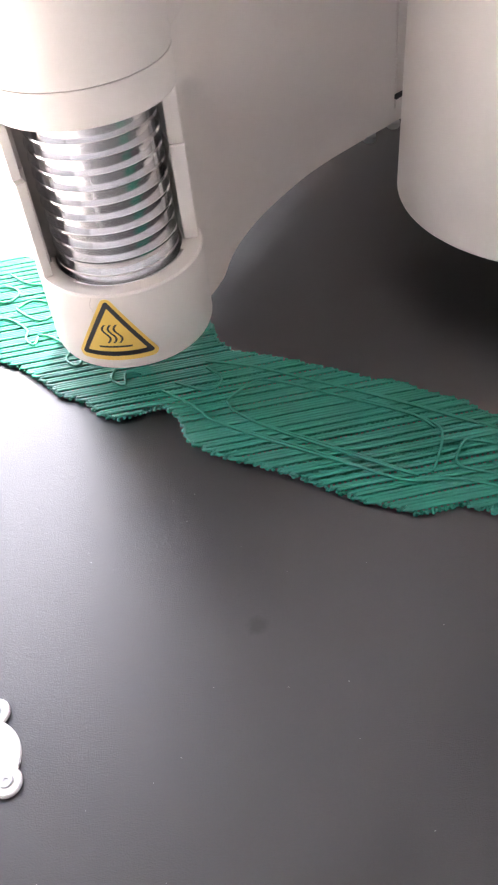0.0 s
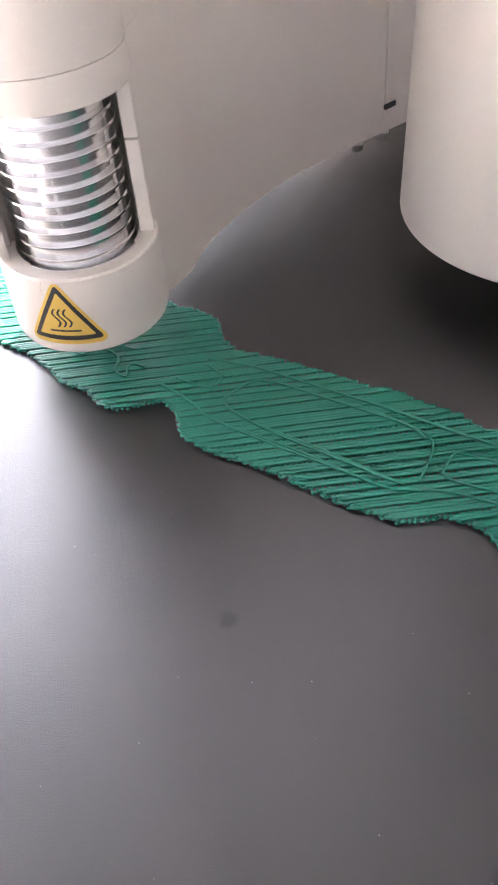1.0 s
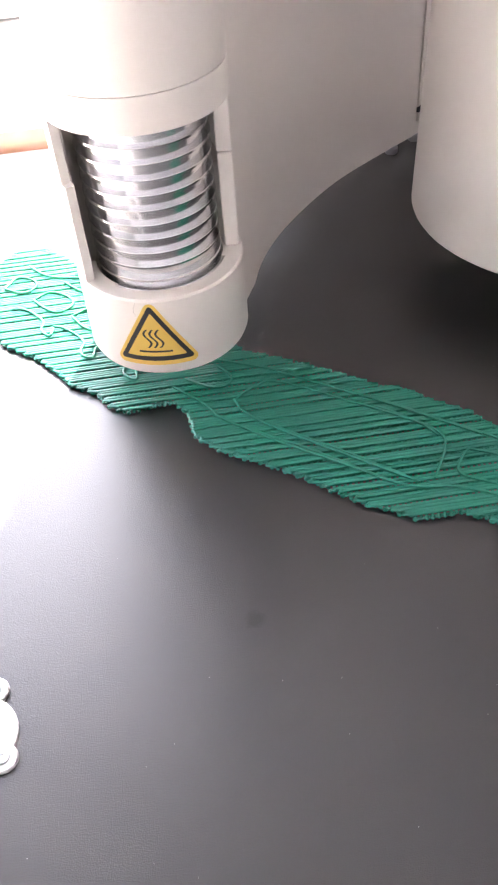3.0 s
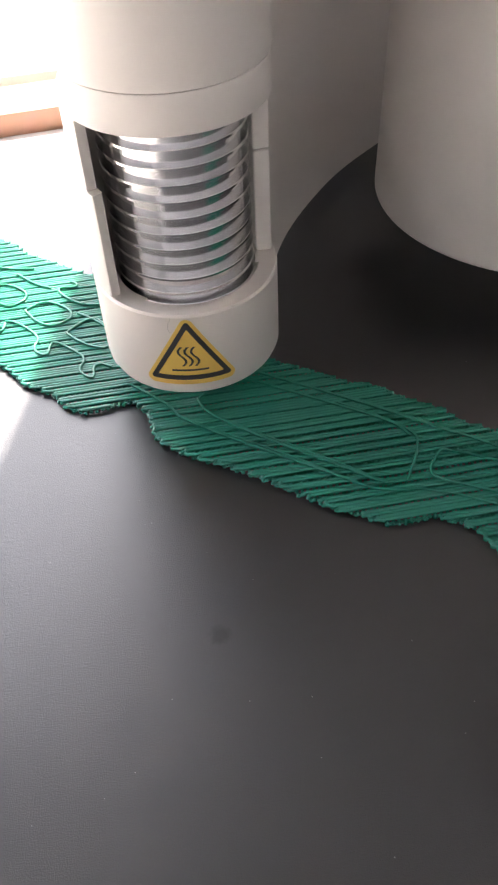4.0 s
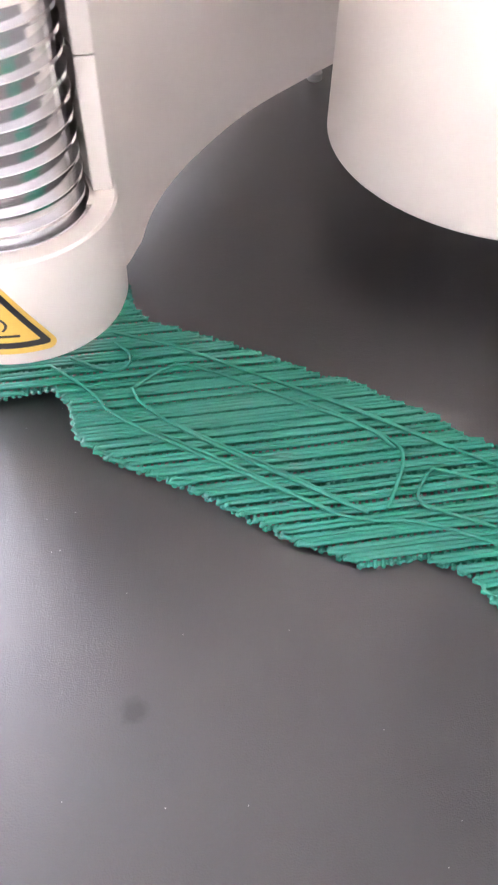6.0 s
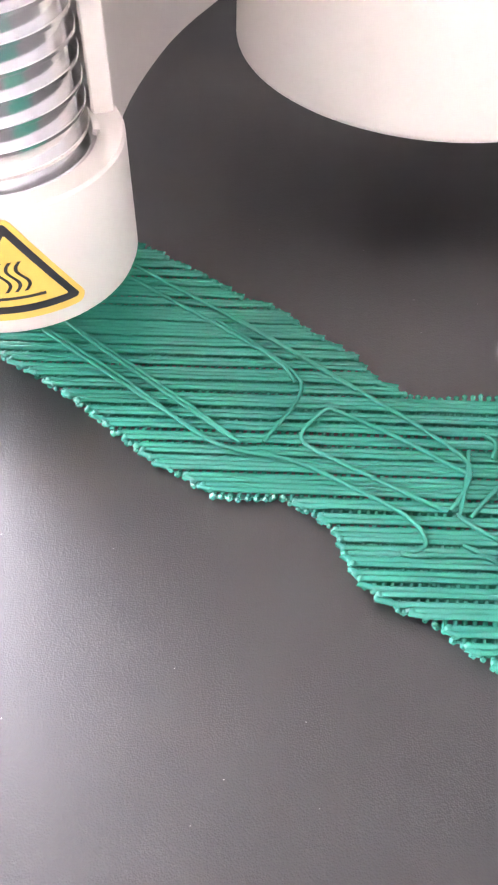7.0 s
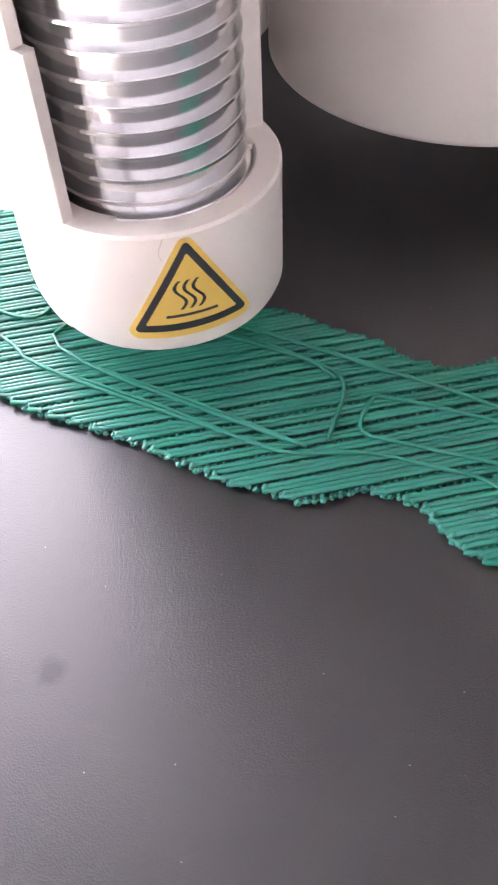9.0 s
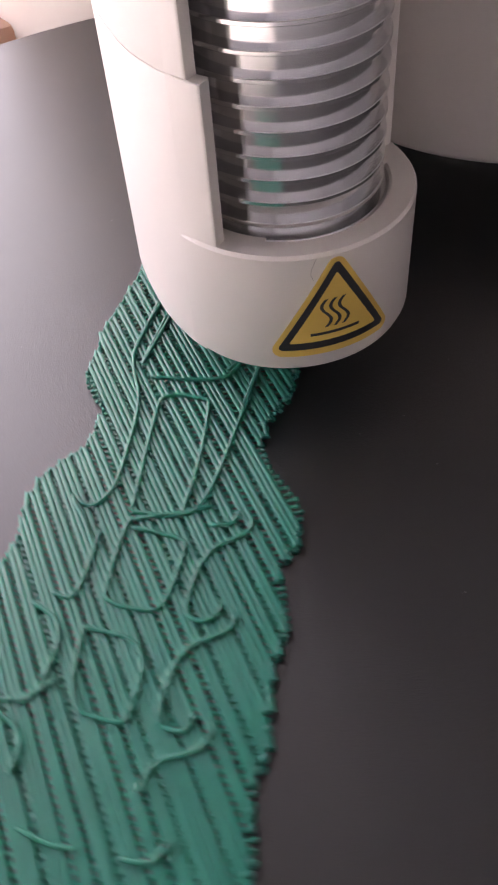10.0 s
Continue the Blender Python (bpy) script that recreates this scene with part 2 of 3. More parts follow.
def printer():
    p = tagged(empty("printer_body", pose(0, 0, 0)), "white plastic tower and arm of a desktop printer", "3d printer")
    part("base", lathe([(0, -22), (60, -22), (60, -6), (0, -6)], steps=48, close=False), WHITE, p).location = (BED_X, BED_Y, 0)
    # the tower is unseen; its place follows the shadow edge on the plate
    tower = arc_plan(139, 133, 49, 0, 360, 63)[:-1]
    part("tower", prism(tower, -22, 430, 3), WHITE, p)
    part("bridge", block(80, 130, -20, 120, 131.4, 165, 6), WHITE, p)
    return p


def housing():
    h = tagged(empty("round_housing"), "white round plastic housing hanging over the black plate", "printer housing")
    r, z = 33.0, 12.0
    prof = [(0, z)] + [(r - 1.2 + 1.2 * math.sin(radians(a)), z + 1.2 - 1.2 * math.cos(radians(a))) for a in range(0, 91, 15)] + [(r - 2.0, 122)]
    part("shell", lathe(prof, steps=128, close=False), WHITE, h)
    part("lid", lathe([(0, 122.4), (r - 2.0, 122.4), (r - 2.2, 125), (r - 8, 131), (0, 131)], steps=96, close=False), WHITE, h)
    return h


# ---- the print head on its arm ----
def polar(deg, r):
    return (r * math.sin(radians(deg)), -r * math.cos(radians(deg)))


def print_head():
    h = tagged(empty("print_head"), "white print head with bare metal fins and a warning label", "print head")
    # the arm behind the fins sweeps round towards the tower
    recess = [polar(a, 12.6) for a in range(-100, -276, -8)]
    right_side = rounded([(14.6, -1.0), (16.0, 1.0), (18.5, 5), (22, 11.2), (28, 20.6), (36.6, 29.4), (47.5, 37.6), (60.6, 45.8), (78, 52.8), (94, 59), (112, 66)], 2)
    back = [(116, 100), (70, 100), (44, 70)]
    left_side = rounded([(28, 48), (6, 33), (-2, 28), (-7.5, 22), (-11, 15.4), (-13.9, 8.4), (-15.0, 2.6), (-15.0, 0.0)], 2)
    upper_left = rounded([(28, 48), (12, 33), (2, 26), (-6.6, 18.4), (-11.8, 10), (-14.9, 0.0)], 2)
    lower_plan = right_side + back + left_side + recess
    part("arm", prism(lower_plan, 9.2, 43.39, 0.35, 2, lambda x, y, z: x < 12 and z > 40 and x * x + y * y > 170), WHITE, h)
    part("arm_side", prism(lower_plan, 43.4, 54.19, 0.35, 2, lambda x, y, z: x < 12 and z < 45 and x * x + y * y > 170), WHITE, h)
    sweep = [p for p in right_side if p[0] > 14.7]
    skirt = bmesh.new()
    ribs = []
    for x, y in sweep:
        foot = 3.2 + 5.6 * min(1, max(0, (23 - x) / 8))
        ribs.append([skirt.verts.new(v) for v in ((x, y, foot), (x, y, 9.19), (x - 5, y + 7, 9.19), (x - 5, y + 7, foot))])
    for p, q in zip(ribs, ribs[1:]):
        for k in range(4):
            skirt.faces.new((p[k], q[k], q[(k + 1) % 4], p[(k + 1) % 4]))
    skirt.faces.new(ribs[0])
    skirt.faces.new(ribs[-1][::-1])
    bmesh.ops.recalc_face_normals(skirt, faces=skirt.faces)
    part("arm_skirt", skirt, WHITE, h)
    for x, y in ((80.4, 52.6), (89.5, 56.2)):
        peg = part("foot_screw", lathe([(0, 1.6), (1.5, 1.6), (1.7, 1.9), (1.7, 3.3), (0, 3.3)], steps=24, close=False), STEEL, h)
        peg.location = (x / 1000, (y + 1.6) / 1000, 0)
    front = [polar(a, 15) for a in range(-88, 92, 6)]
    plan = right_side + back + upper_left + front
    part("collar", prism(plan, 54.2, 59.93, 0.25, 2, lambda x, y, z: y < 3 and x < 15.2), WHITE, h)
    part("upper_shell", prism(plan, 59.96, 128, 0.25, 2, lambda x, y, z: z < 61 and y < 3 and x < 15.2), WHITE, h)
    # the thin wall beside the fins, cut back in its upper half
    for a1, z0, z1 in ((-77, 25.45, 43.4), (-83, 43.45, 54.15)):
        side = lathe([(13.3, z0), (14.8, z0), (15.03, z0 + 0.15), (15.03, z1 - 0.1), (14.9, z1), (13.3, z1)], -104, a1, 16)
        rim = [e for e in side.edges if all(abs(math.degrees(math.atan2(v.co.x, -v.co.y)) - a1) < 0.1 for v in e.verts) and abs(e.verts[0].co.z - e.verts[1].co.z) > 5]
        bmesh.ops.bevel(side, geom=rim, offset=0.3, segments=3, profile=0.6, affect="EDGES")
        part("side_wall", side, WHITE, h)
    # round cap under the fins
    prof = [(3.0, 10.0), (14.2, 9.0), (14.85, 9.25), (15.2, 10.1), (15.2, 25.1), (14.9, 25.5), (12.3, 25.5), (12.0, 25.2), (12.0, 22.0), (3.0, 22.0)]
    part("cap", lathe(prof, -97, 104, 96), WHITE, h)
    # the rim is wider beside the fins, with a square step at each end of the cut
    for a0, a1 in ((-104, -58), (56, 100)):
        part("rim_pad", lathe([(11.5, 22.5), (12.4, 22.5), (12.4, 25.48), (11.6, 25.48), (11.5, 25.4)], a0, a1, 16), WHITE, h)
    for z0, z1 in ((25.3, 43.32), (43.4, 54.1)):
        rail = lathe([(11.9, z0), (14.65, z0), (14.65, z1), (11.9, z1)], 71, 99, 14)
        edges = [e for e in rail.edges if len(e.link_faces) == 2 and e.calc_face_angle(0) > 1.0]
        bmesh.ops.bevel(rail, geom=edges, offset=0.6, segments=3, profile=0.6, affect="EDGES")
        part("rail", rail, WHITE, h)
    # cooling fins
    sink = part("heat_sink", lathe([(0, 20), (10.3, 20), (10.3, 56), (0, 56)], steps=64, close=False), ALU, h, "turned aluminium cooling core")
    for i in range(11):
        z = 26.2 + i * 2.62
        fin = [(10.2, z + 0.3), (11.22, z + 0.3), (11.3, z + 0.38), (11.3, z + 0.74), (11.22, z + 0.82), (10.2, z + 0.82)]
        part("fin", lathe(fin, steps=72), ALU, sink)
    part("core_base", lathe([(0, 22.2), (11.85, 22.2), (11.85, 24.9), (11.6, 25.2), (10.2, 25.3), (10.2, 25.9), (0, 25.9)], steps=64, close=False), ALU, h, "bright metal seat of the fins")
    part("nozzle", lathe([(0, 1.6), (0.5, 1.6), (2.4, 3.6), (3.0, 3.6), (3.0, 22), (0, 22)], steps=24, close=False), STEEL, h)
    label(h)
    crack = [(-2.3, 25.0), (-2.8, 23.8), (-2.9, 23.0), (-2.6, 22.2)]
    part("hairline_crack", decal([(a - 0.03, c) for a, c in crack] + [(a + 0.03, c) for a, c in crack[::-1]], 0.005, 0.01, 4), BEIGE, h)
    # the upright strip in the arm's wall; a near-black block stands for shade in the narrow slit
    strip = prism([(88.6, 58.9), (92.4, 60.4), (93.2, 58.2), (89.4, 56.6)], 11.2, 127, 0.2)
    part("wall_strip", strip, WHITE, h)
    part("slit_shade", prism([(88.6, 58.9), (92.4, 60.4), (93.2, 58.1), (89.4, 56.5)], 9.6, 10.8), DARK, h)
    part("ledge", prism([(88.6, 58.9), (92.4, 60.4), (93.2, 58.2), (89.4, 56.6)], 7.0, 9.4, 0.2), WHITE, h)
    return h


def on_cap(s, z, lift):
    """A spot on the cap's round side: s millimetres along it, z up."""
    a = radians(-26.5) + s / 15.2
    r = 15.2 + lift
    return Vector((r * math.sin(a), -r * math.cos(a), z))


def decal(outline, lift, thick=0.12, cuts=14):
    """A thin film in the shape of a flat outline, bent round the cap."""
    bm = bmesh.new()
    vs = [bm.verts.new((x, 0, z)) for x, z in outline]
    bm.faces.new(vs)
    xs = [x for x, z in outline]
    for i in range(1, cuts):
        x = min(xs) + (max(xs) - min(xs)) * i / cuts
        bmesh.ops.bisect_plane(bm, geom=list(bm.verts) + list(bm.edges) + list(bm.faces), plane_co=(x, 0, 0), plane_no=(1, 0, 0))
    ext = bmesh.ops.extrude_face_region(bm, geom=list(bm.faces))
    outer = {v for v in ext["geom"] if isinstance(v, bmesh.types.BMVert)}
    for v in bm.verts:
        v.co = on_cap(v.co.x, v.co.z, lift + (thick if v in outer else 0.0))
    bmesh.ops.recalc_face_normals(bm, faces=bm.faces)
    return bm


def triangle(w, h, z, r, n=5):
    """A triangle with rounded corners, w wide and h high, its foot at z."""
    pts = []
    ends = [((-w / 2, z), 210), ((w / 2, z), 330), ((0, z + h), 90)]
    cx, cz = 0, z + h / 3
    for (x, y), mid in ends:
        d = math.hypot(x - cx, y - cz)
        ox, oy = x + (cx - x) / d * r * 2, y + (cz - y) / d * r * 2
        for i in range(n + 1):
            a = radians(mid - 60 + 120 * i / n)
            pts.append((ox + r * math.cos(a), oy + r * math.sin(a)))
    return pts


def label(h):
    lab = part("warning_label", decal(triangle(16.5, 14.4, 11.5, 1.1), 0.02), YELLOW, h, "yellow hot surface warning triangle")
    outer, inner = triangle(14.0, 12.2, 12.5, 0.45), triangle(11.0, 9.5, 13.5, 0.15)
    # the black border is three bars, mitred at the corners
    n = len(outer) // 3
    for k in range(3):
        a = outer[k * n + n // 2:(k + 1) * n] + outer[((k + 1) % 3) * n:((k + 1) % 3) * n + n // 2 + 1]
        b = inner[k * n + n // 2:(k + 1) * n] + inner[((k + 1) % 3) * n:((k + 1) % 3) * n + n // 2 + 1]
        part("border", decal(a + b[::-1], 0.15, 0.03), INK, lab)
    part("bar", decal([(-3.0, 14.4), (3.0, 14.4), (3.0, 14.78), (-3.0, 14.78)], 0.15, 0.03, 6), INK, lab)
    for x in (-1.05, 0.0, 1.05):
        line = [(x - 0.1 + 0.58 * math.sin(i / 12 * 2 * math.pi), 15.45 + 4.0 * i / 12) for i in range(13)]
        w = 0.2
        part("heat_wave", decal([(a - w, c) for a, c in line] + [(a + w, c) for a, c in line[::-1]], 0.15, 0.03, 4), INK, lab)


# ---- the turning plate and what is on it ----
def plate():
    prof = [(0, -6), (120.6, -6), (121.6, -5.4), (122, -0.8), (121.4, 0), (0, 0)]
    b = tagged(to_object("build_plate", lathe(prof, steps=160, close=False), BLACK), "round black textured build plate, lightly scuffed", "build plate")
    return b


OUTLINE = [(-64.2, 79.4), (-69.2, 70.4), (-73.1, 64.6), (-67.1, 54.6), (-65.1, 46.6), (-60.5, 39.7), (-57.7, 32.4), (-56.5, 27.4), (-52.8, 23.0), (-51.7, 18.4), (-49.5, 14.7), (-45.0, 13.9), (-40.5, 13.0), (-39.1, 9.1), (-40.3, 2.0), (-37.3, -3.4), (-32.4, -9.5), (-27.6, -16.0), (-24.7, -20.8), (-21.0, -26.7), (-18.4, -29.1), (-15.4, -33.0), (-11.8, -34.3), (-8.7, -34.6), (-6.3, -37.3), (-4.1, -40.4)]
OUTLINE += [(-4.2, -43.6), (-3.8, -46.9), (-2.0, -50.1), (2.2, -54.0), (4.6, -58.2), (7.2, -61.1), (10.4, -63.9), (10.9, -66.4), (13.4, -69.9), (16.9, -71.8), (18.1, -75.0), (19.1, -77.1), (24.1, -82.1), (30.1, -85.1), (48.5, -68.4), (51.5, -63.4), (46.5, -56.4), (44.0, -54.3), (41.1, -51.7), (39.7, -48.3), (37.0, -46.2), (33.4, -42.4), (31.2, -38.6), (28.2, -36.6), (25.2, -34.5), (24.6, -31.3)]
OUTLINE += [(21.7, -27.7), (18.2, -26.4), (14.6, -25.9), (10.5, -24.3), (8.3, -21.6), (7.5, -19.5), (6.6, -16.0), (2.3, -10.5), (0.4, -6.5), (-1.3, -4.1), (-4.4, -1.7), (-8.9, 4.9), (-13.9, 11.1), (-19.6, 17.5), (-22.2, 19.8), (-23.7, 25.2), (-22.1, 30.9), (-24.4, 36.7), (-28.1, 40.3), (-32.7, 51.7), (-35.6, 56.9), (-38.4, 61.1), (-39.5, 63.6), (-43.7, 69.6), (-44.8, 74.4), (-48.3, 79.9), (-53.9, 81.6), (-59.2, 78.4)]


def crossings(poly, n, off):
    """Where the line at a distance off along the normal n cuts the outline, along the line."""
    d = (n[1], -n[0])
    s = [p[0] * n[0] + p[1] * n[1] - off for p in poly]
    out = []
    for i in range(len(poly)):
        j = (i + 1) % len(poly)
        if (s[i] > 0) != (s[j] > 0):
            k = s[i] / (s[i] - s[j])
            x, y = poly[i][0] + (poly[j][0] - poly[i][0]) * k, poly[i][1] + (poly[j][1] - poly[i][1]) * k
            out.append(x * d[0] + y * d[1])
    return sorted(out)


THREADS = [
    [(-8.8, -6.0), (-6.0, -9.8), (-3.5, -14.2), (-1.8, -17.3), (-1.3, -20.9), (-8.6, -27.3)],
    [(-27.2, -2.2), (-18.2, -15.4), (-11.2, -26.8)],
    [(-30.2, -2.4), (-21.5, -14.5), (-15.4, -25.0), (-11.5, -28.1), (-5.9, -30.6), (1.6, -38.7), (4.0, -41.7), (4.7, -44.8), (3.3, -45.9), (1.1, -45.3), (1.9, -46.2), (5.4, -46.8), (9.8, -48.3)],
    [(-6.4, -5.8), (5.0, -22.3), (13.5, -35.3), (12.7, -38.5), (8.5, -41.9)],
    [(12.6, -38.0), (7.3, -31.1), (0.9, -24.5), (-0.1, -24.3), (-3.8, -26.8), (-4.3, -28.4), (-3.3, -30.0), (8.1, -42.0)],
    [(-2.2, -19.1), (-3.0, -14.6), (-11.4, -3.6), (-20.9, 9.2), (-25.3, 9.3), (-33.2, 6.0), (-11.8, -26.1)],
    [(-39.4, 16.8), (-35.3, 8.3), (-35.0, 3.3), (-14.7, -25.2)],
    [(-28.5, 19.9), (-21.7, 13.8), (-19.9, 11.5), (-4.8, -8.3), (4.7, -22.4)],
    [(-36.2, 17.3), (-31.7, 11.1), (-27.4, 13.1), (-29.2, 18.1)],
]
THREADS += [
    [(-54.6, 47.5), (-52.5, 45.7), (-49.9, 38.8), (-52.2, 36.6), (-51.9, 34.1), (-50.3, 32.7), (-48.9, 36.0), (-47.7, 35.9), (-46.2, 33.2), (-44.0, 28.1), (-46.6, 25.9), (-46.1, 23.5), (-44.7, 21.8), (-43.8, 25.4), (-42.1, 25.4), (-40.8, 23.4)],
    [(-37.2, 35.9), (-38.7, 40.3), (-44.8, 37.9), (-45.0, 37.2), (-43.3, 32.8), (-40.4, 29.3), (-39.3, 29.6)],
    [(-50.1, 49.0), (-45.0, 50.4), (-40.9, 42.5), (-46.1, 40.5), (-49.0, 43.4), (-50.1, 49.0)],
    [(-40.9, 42.5), (-38.8, 39.1), (-37.4, 35.2)],
    [(-55.9, 59.2), (-51.2, 61.0), (-47.1, 53.6), (-52.2, 51.2), (-54.4, 54.4), (-55.9, 59.2)],
    [(-60.6, 66.9), (-56.5, 70.7), (-52.5, 65.0), (-57.0, 62.0), (-60.6, 66.9)],
    [(-38.6, 53.7), (-37.6, 52.4), (-38.2, 51.2), (-41.5, 53.1), (-42.1, 51.0), (-39.6, 45.0), (-35.9, 43.0)],
    [(-47.8, 62.5), (-45.5, 56.7), (-43.0, 53.7)],
    [(-53.2, 73.4), (-50.8, 66.3), (-44.0, 62.4)],
    [(-61.2, 58.2), (-58.3, 57.0), (-55.6, 50.0), (-57.6, 47.9), (-56.5, 44.0), (-54.8, 46.7)],
]
THREADS += [
    [(16.7, -32.9), (17.8, -34.5), (16.1, -36.5)],
    [(18.7, -32.5), (20.0, -33.9), (18.3, -39.1), (22.5, -45.3), (24.2, -45.7), (25.8, -44.1), (25.0, -41.9)],
    [(27.0, -41.7), (28.0, -43.8), (25.9, -48.2), (29.7, -54.0), (31.4, -55.0), (33.5, -53.5), (32.5, -51.6)],
    [(34.2, -50.8), (35.4, -51.8), (35.6, -53.9), (33.5, -57.2), (34.9, -60.1)],
    [(9.1, -42.4), (9.5, -43.9), (15.1, -50.6), (16.6, -51.0), (20.4, -48.4), (21.0, -46.8), (16.6, -40.3), (15.2, -40.0), (10.3, -43.3)],
    [(17.2, -54.5), (23.4, -50.4), (28.7, -56.7), (28.3, -57.9), (23.5, -60.7), (17.2, -54.5)],
    [(11.4, -54.8), (13.5, -53.7), (12.1, -51.1), (8.0, -46.3)],
    [(11.0, -57.0), (15.8, -55.8), (20.4, -62.0), (19.8, -64.1)],
    [(18.6, -66.2), (23.2, -65.1), (25.5, -68.2)],
    [(14.0, -34.7), (12.4, -37.8), (9.3, -42.6)],
    [(30.3, -70.1), (33.6, -68.6), (35.3, -67.0)],
    [(38.6, -64.5), (40.8, -62.8), (40.3, -60.3)],
    [(18.6, -65.1), (20.1, -62.7), (20.4, -59.9)],
]


def scan_axes(deg):
    """The normal and the direction of lines that run at this angle."""
    n = (-math.sin(radians(deg)), math.cos(radians(deg)))
    return n, (n[1], -n[0])


def raft():
    rng = random.Random(4)
    r = tagged(empty("printed_raft"), "green plastic raft of ridged strands stuck on the plate", "3d print")
    def layer(deg, pitch, radius, z, seed):
        """A layer of parallel strands, joined, with beads where they turn at the rim."""
        lr = random.Random(seed)
        bm = bmesh.new()
        n, d = scan_axes(deg)
        offs = [p[0] * n[0] + p[1] * n[1] for p in OUTLINE]
        off = min(offs) + 0.5
        while off < max(offs) - 0.3:
            cuts = crossings(OUTLINE, n, off)
            for a, b in zip(cuts[::2], cuts[1::2]):
                if b - a > 2:
                    a2, b2 = a + lr.uniform(-0.4, 0.0), b - lr.uniform(-0.4, 0.0)
                    path = [(d[0] * q + n[0] * off, d[1] * q + n[1] * off, z) for q in (a2, a2 + 0.45, (a2 + b2) / 2, b2 - 0.45, b2)]
                    piece = tube(path, radius, 6, 0.85, 1.45)
                    me = bpy.data.meshes.new("piece")
                    piece.to_mesh(me)
                    piece.free()
                    bm.from_mesh(me)
                    bpy.data.meshes.remove(me)
            off += lr.uniform(0.92, 1.08) * pitch
        return bm

    tagged(part("bottom_layer", layer(-17, 1.5, 0.36, 0.26, 3), GREEN, r, "wide spaced strands of the first layer"), kind="stuff")
    tagged(part("lower_layer", layer(62, 0.95, 0.27, 0.58, 4), GREEN, r, "crossing strands of the layer below"), kind="stuff")
    # top strands in fused bundles, looped at the rim
    n, d = scan_axes(-17)
    offs = [p[0] * n[0] + p[1] * n[1] for p in OUTLINE]
    rows, off, bundle = [], min(offs) + 0.4, 1
    while off < max(offs) - 0.3:
        cuts = crossings(OUTLINE, n, off)
        rows.append((off, [[a + rng.uniform(-0.1, 0.3), b - rng.uniform(-0.1, 0.3)] for a, b in zip(cuts[::2], cuts[1::2]) if b - a > 2]))
        if bundle:
            bundle -= 1
            off += rng.uniform(0.60, 0.68)
        else:
            bundle = rng.choice((1, 1, 1, 2, 2, 3))
            off += rng.uniform(1.0, 1.3)

    def spot(q, o, z):
        return (d[0] * q + n[0] * o, d[1] * q + n[1] * o, z)

    for i, (off, spans) in enumerate(rows):
        after = rows[i + 1] if i + 1 < len(rows) else None
        for j, (a, b) in enumerate(spans):
            m = 2 + max(2, int((b - a) / 8))
            path = [spot(a, off, 0.86), spot(a + 0.5, off, 0.9)]
            path += [spot(a + (b - a) * q / m, off + rng.uniform(-0.03, 0.03), 0.9 + rng.uniform(-0.003, 0.003)) for q in range(1, m)]
            path += [spot(b - 0.5, off, 0.9), spot(b, off, 0.86)]
            if after and len(after[1]) == len(spans) and after[0] - off < 1.2:
                # every second rim end turns back into the next strand
                a_next, b_next = after[1][j]
                mid = (off + after[0]) / 2
                if i % 2 and abs(b_next - b) < 2.2:
                    path += [spot(max(b, b_next) + 0.35, mid, 0.80), spot(b_next - 0.1, after[0], 0.84)]
                elif not i % 2 and abs(a_next - a) < 2.2:
                    path = [spot(a_next + 0.1, after[0], 0.84), spot(min(a, a_next) - 0.35, mid, 0.80)] + path
            bm = tube(path, rng.uniform(0.335, 0.36), 10, 0.8, 1.2)
            for q in (a, b):
                # a blob where the nozzle turned
                at = Matrix.Translation(spot(q, off, 0.78)) @ Matrix.Diagonal((*[rng.uniform(0.44, 0.54)] * 2, 0.40, 1))
                bmesh.ops.create_icosphere(bm, subdivisions=2, radius=1, matrix=at)
            part("strand", bm, GREEN, r)
    for line in THREADS:
        pts = rounded([(x, y, 1.36) for x, y in line], 2)
        part("bead_line", tube(pts, 0.25, 10, 0.95), GREEN, r)
    return r


def dust():
    """Pale specks scattered on the plate."""
    rng = random.Random(9)
    bm = bmesh.new()
    for _ in range(170):
        a, q = rng.uniform(0, 2 * math.pi), 118 * math.sqrt(rng.random())
        m = Matrix.Translation((q * math.cos(a), q * math.sin(a), 0.06)) @ Euler((0, 0, rng.uniform(0, 6))).to_matrix().to_4x4() @ Matrix.Diagonal((rng.uniform(0.04, 0.12), rng.uniform(0.03, 0.07), 0.05, 1))
        bmesh.ops.create_icosphere(bm, subdivisions=1, radius=1.0, matrix=m)
    return tagged(to_object("dust", bm, DUST_GREY), "pale dust specks scattered on the black plate", "dust", kind="stuff")


def plate_clip():
    c = tagged(empty("plate_clip"), "white round clip with a small screw on the plate", "clip")
    part("disc", lathe([(0, 0.02), (6.0, 0.02), (6.0, 0.35), (5.8, 0.5), (0, 0.5)], steps=48, close=False), PAINT, c)
    for x, y in ((2.8, -4.8), (4.1, 5.6)):
        ear = part("ear", lathe([(0, 0.02), (2.1, 0.02), (2.1, 0.45), (1.9, 0.65), (0, 0.65)], steps=32, close=False), PAINT, c)
        ear.location = (x / 1000, y / 1000, 0)
        screw = part("screw", lathe([(0, 0.5), (1.0, 0.5), (1.0, 0.8), (0.9, 0.9), (0.35, 0.9), (0.3, 0.75), (0, 0.75)], steps=24, close=False), STEEL, ear)
    return c


room()
table()
printer()
HOUSE = housing()
HEAD_THING = print_head()
PLATE = plate()
RAFT = raft()
CLIP = plate_clip()
DUST = dust()


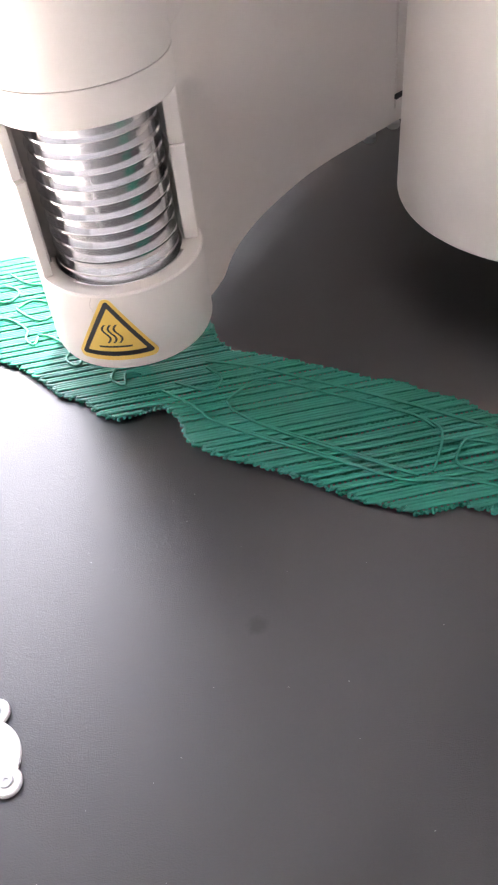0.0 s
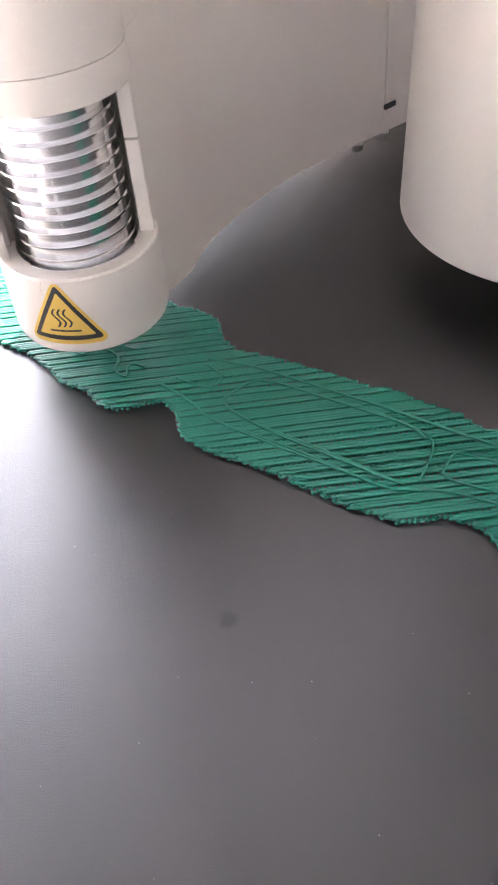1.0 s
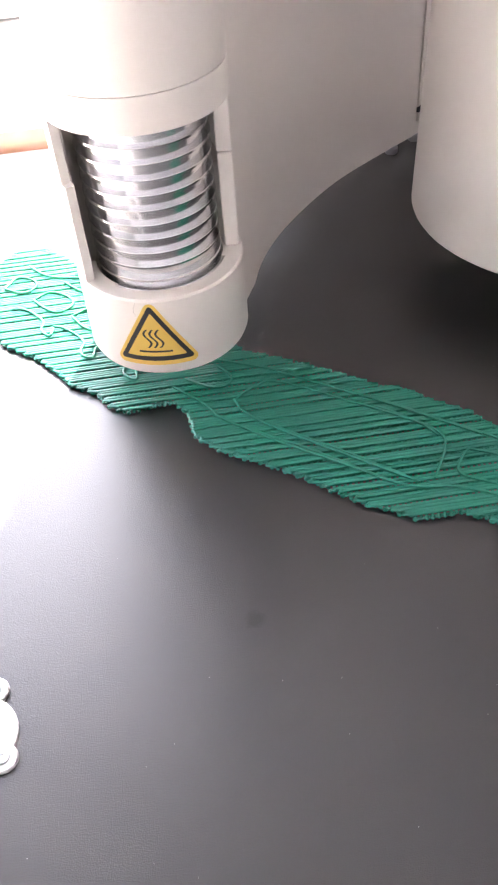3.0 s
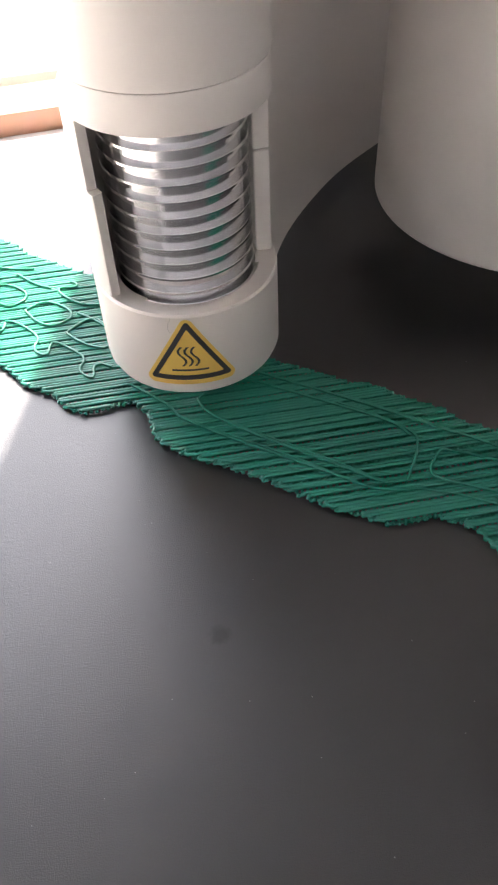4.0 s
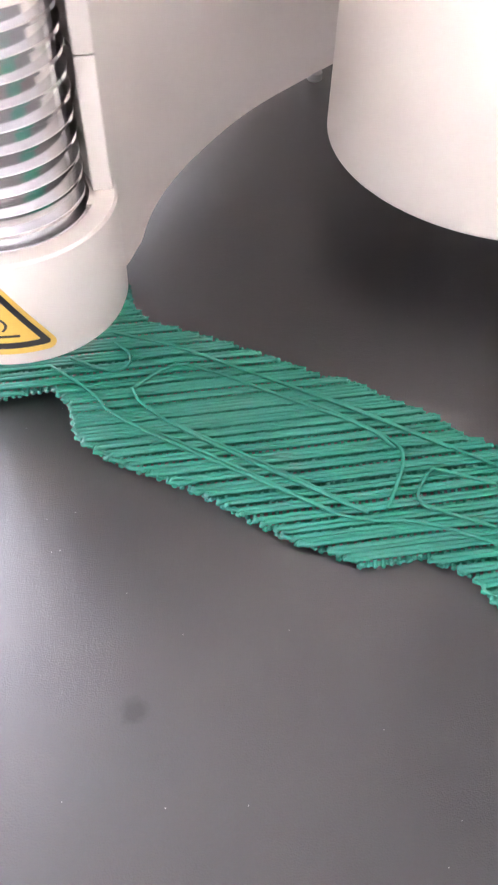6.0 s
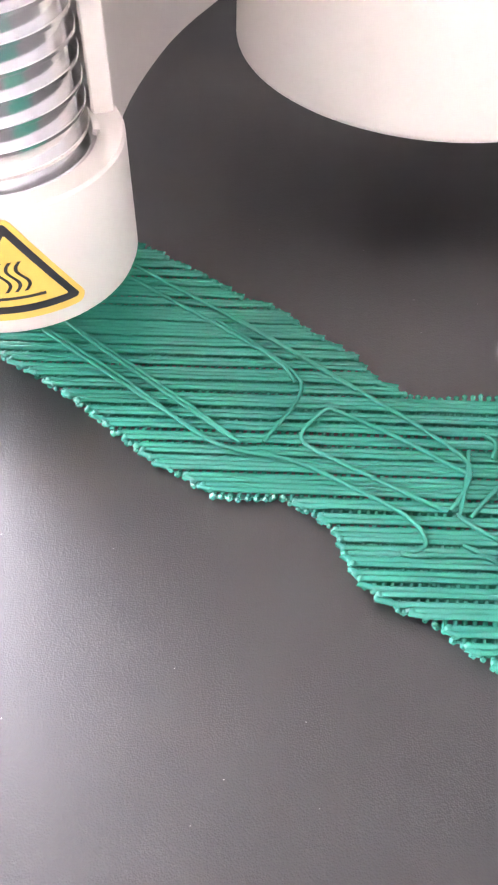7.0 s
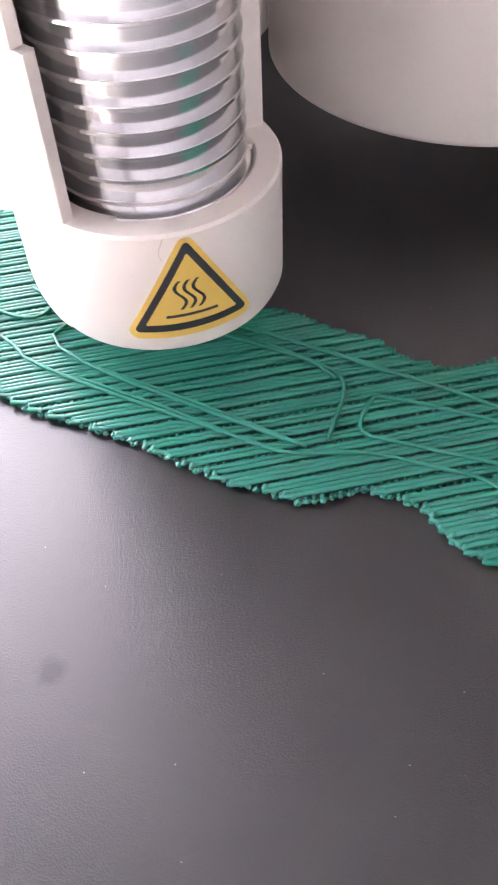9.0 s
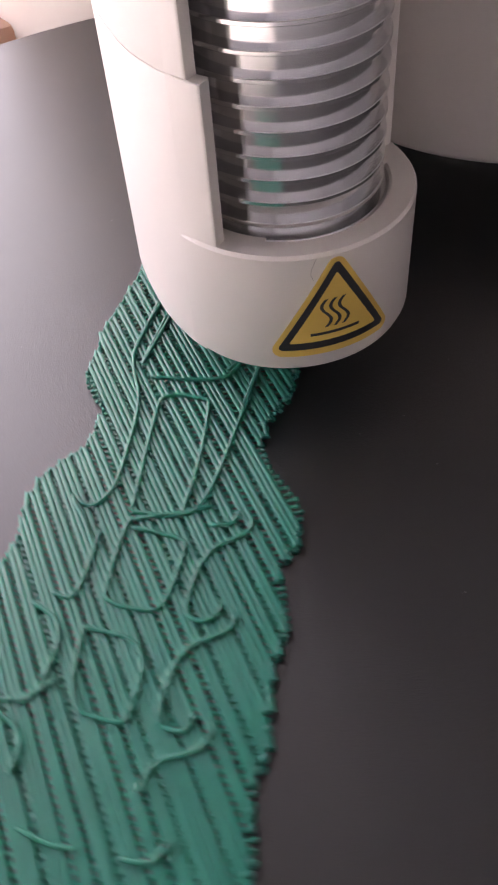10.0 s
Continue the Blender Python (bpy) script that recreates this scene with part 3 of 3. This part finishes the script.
def turned(rows, x, y, turn=0):
    """The rows of the plate for a thing that lies on it at x, y."""
    return [(t, m @ pose(x, y, 0, 0, 0, turn)) for t, m in rows]


def motions():
    walk(HEAD_THING, [
        (0, pose(-0.0008, 0.0007, 0)),
        (0.5, pose(-0.0037, 0.0025, 0)),
        (1, pose(-0.0094, 0.0066, 0)),
        (1.5, pose(-0.0079, 0.0057, 0)),
        (2, pose(-0.0009, 0.0010, 0)),
        (2.5, pose(-0.0000, -0.0000, 0)),
        (2.7, pose(0.0008, -0.0004, 0)),
        (4, pose(0.0130, -0.0110, 0)),
        (4.5, pose(0.0137, -0.0118, 0)),
        (5, pose(0.0106, -0.0086, 0)),
        (5.5, pose(0.0055, -0.0054, 0)),
        (6, pose(0.0000, -0.0012, 0)),
        (6.2, pose(0.0056, -0.0048, 0)),
        (7.3, pose(0.0134, -0.0089, 0)),
        (7.5, pose(0.0148, -0.0096, 0)),
        (8, pose(0.0168, -0.0119, 0)),
        (8.5, pose(0.0198, -0.0150, 0)),
        (9, pose(0.0256, -0.0201, 0)),
        (9.5, pose(0.0293, -0.0236, 0)),
        (9.7, pose(0.0298, -0.0228, 0)),
        (9.9, pose(0.0308, -0.0238, 0)),
        (10, pose(0.0314, -0.0238, 0)),
    ])
    rows = [
        (0, pose(BED_X, BED_Y, 0, 0, 0, 5.11)),
        (0.5, pose(BED_X, BED_Y, 0, 0, 0, 1.79)),
        (1, pose(BED_X, BED_Y, 0, 0, 0, 5.09)),
        (1.5, pose(BED_X, BED_Y, 0, 0, 0, 10.25)),
        (2, pose(BED_X, BED_Y, 0, 0, 0, 7.86)),
        (2.5, pose(BED_X, BED_Y, 0, 0, 0, 0.00)),
        (2.7, pose(BED_X, BED_Y, 0, 0, 0, 2.39)),
        (4, pose(BED_X, BED_Y, 0, 0, 0, -1.38)),
        (4.5, pose(BED_X, BED_Y, 0, 0, 0, -8.89)),
        (5, pose(BED_X, BED_Y, 0, 0, 0, -11.19)),
        (5.5, pose(BED_X, BED_Y, 0, 0, 0, -5.30)),
        (6, pose(BED_X, BED_Y, 0, 0, 0, -0.50)),
        (6.2, pose(BED_X, BED_Y, 0, 0, 0, -8.26)),
        (7.3, pose(BED_X, BED_Y, 0, 0, 0, -25.99)),
        (7.5, pose(BED_X, BED_Y, 0, 0, 0, -23.30)),
        (8, pose(BED_X, BED_Y, 0, 0, 0, -16.90)),
        (8.5, pose(BED_X, BED_Y, 0, 0, 0, -8.05)),
        (9, pose(BED_X, BED_Y, 0, 0, 0, -15.29)),
        (9.5, pose(BED_X, BED_Y, 0, 0, 0, -39.05)),
        (9.7, pose(BED_X, BED_Y, 0, 0, 0, -60.91)),
        (9.9, pose(BED_X, BED_Y, 0, 0, 0, -84.21)),
        (10, pose(BED_X, BED_Y, 0, 0, 0, -95.45)),
    ]
    walk(HOUSE, [
        (0, pose(0.0930, -0.0024, 0)),
        (0.5, pose(0.0915, -0.0020, 0)),
        (1, pose(0.0900, -0.0018, 0)),
        (1.5, pose(0.0905, -0.0020, 0)),
        (2, pose(0.0922, -0.0030, 0)),
        (2.5, pose(0.0930, -0.0036, 0)),
        (4, pose(0.0944, -0.0072, 0)),
        (4.5, pose(0.0939, -0.0072, 0)),
        (5, pose(0.0923, -0.0060, 0)),
        (5.5, pose(0.0918, -0.0026, 0)),
        (6, pose(0.0897, -0.0003, 0)),
        (7.3, pose(0.0945, -0.0094, 0)),
        (8, pose(0.0966, -0.0130, 0)),
        (8.5, pose(0.0970, -0.0135, 0)),
        (9, pose(0.0972, -0.0144, 0)),
        (9.5, pose(0.0957, -0.0152, 0)),
        (10, pose(0.0973, -0.0131, 0)),
    ])
    walk(PLATE, rows)
    walk(RAFT, rows)
    walk(DUST, rows)
    walk(CLIP, turned(rows, -0.0900, -0.0371))


motions()
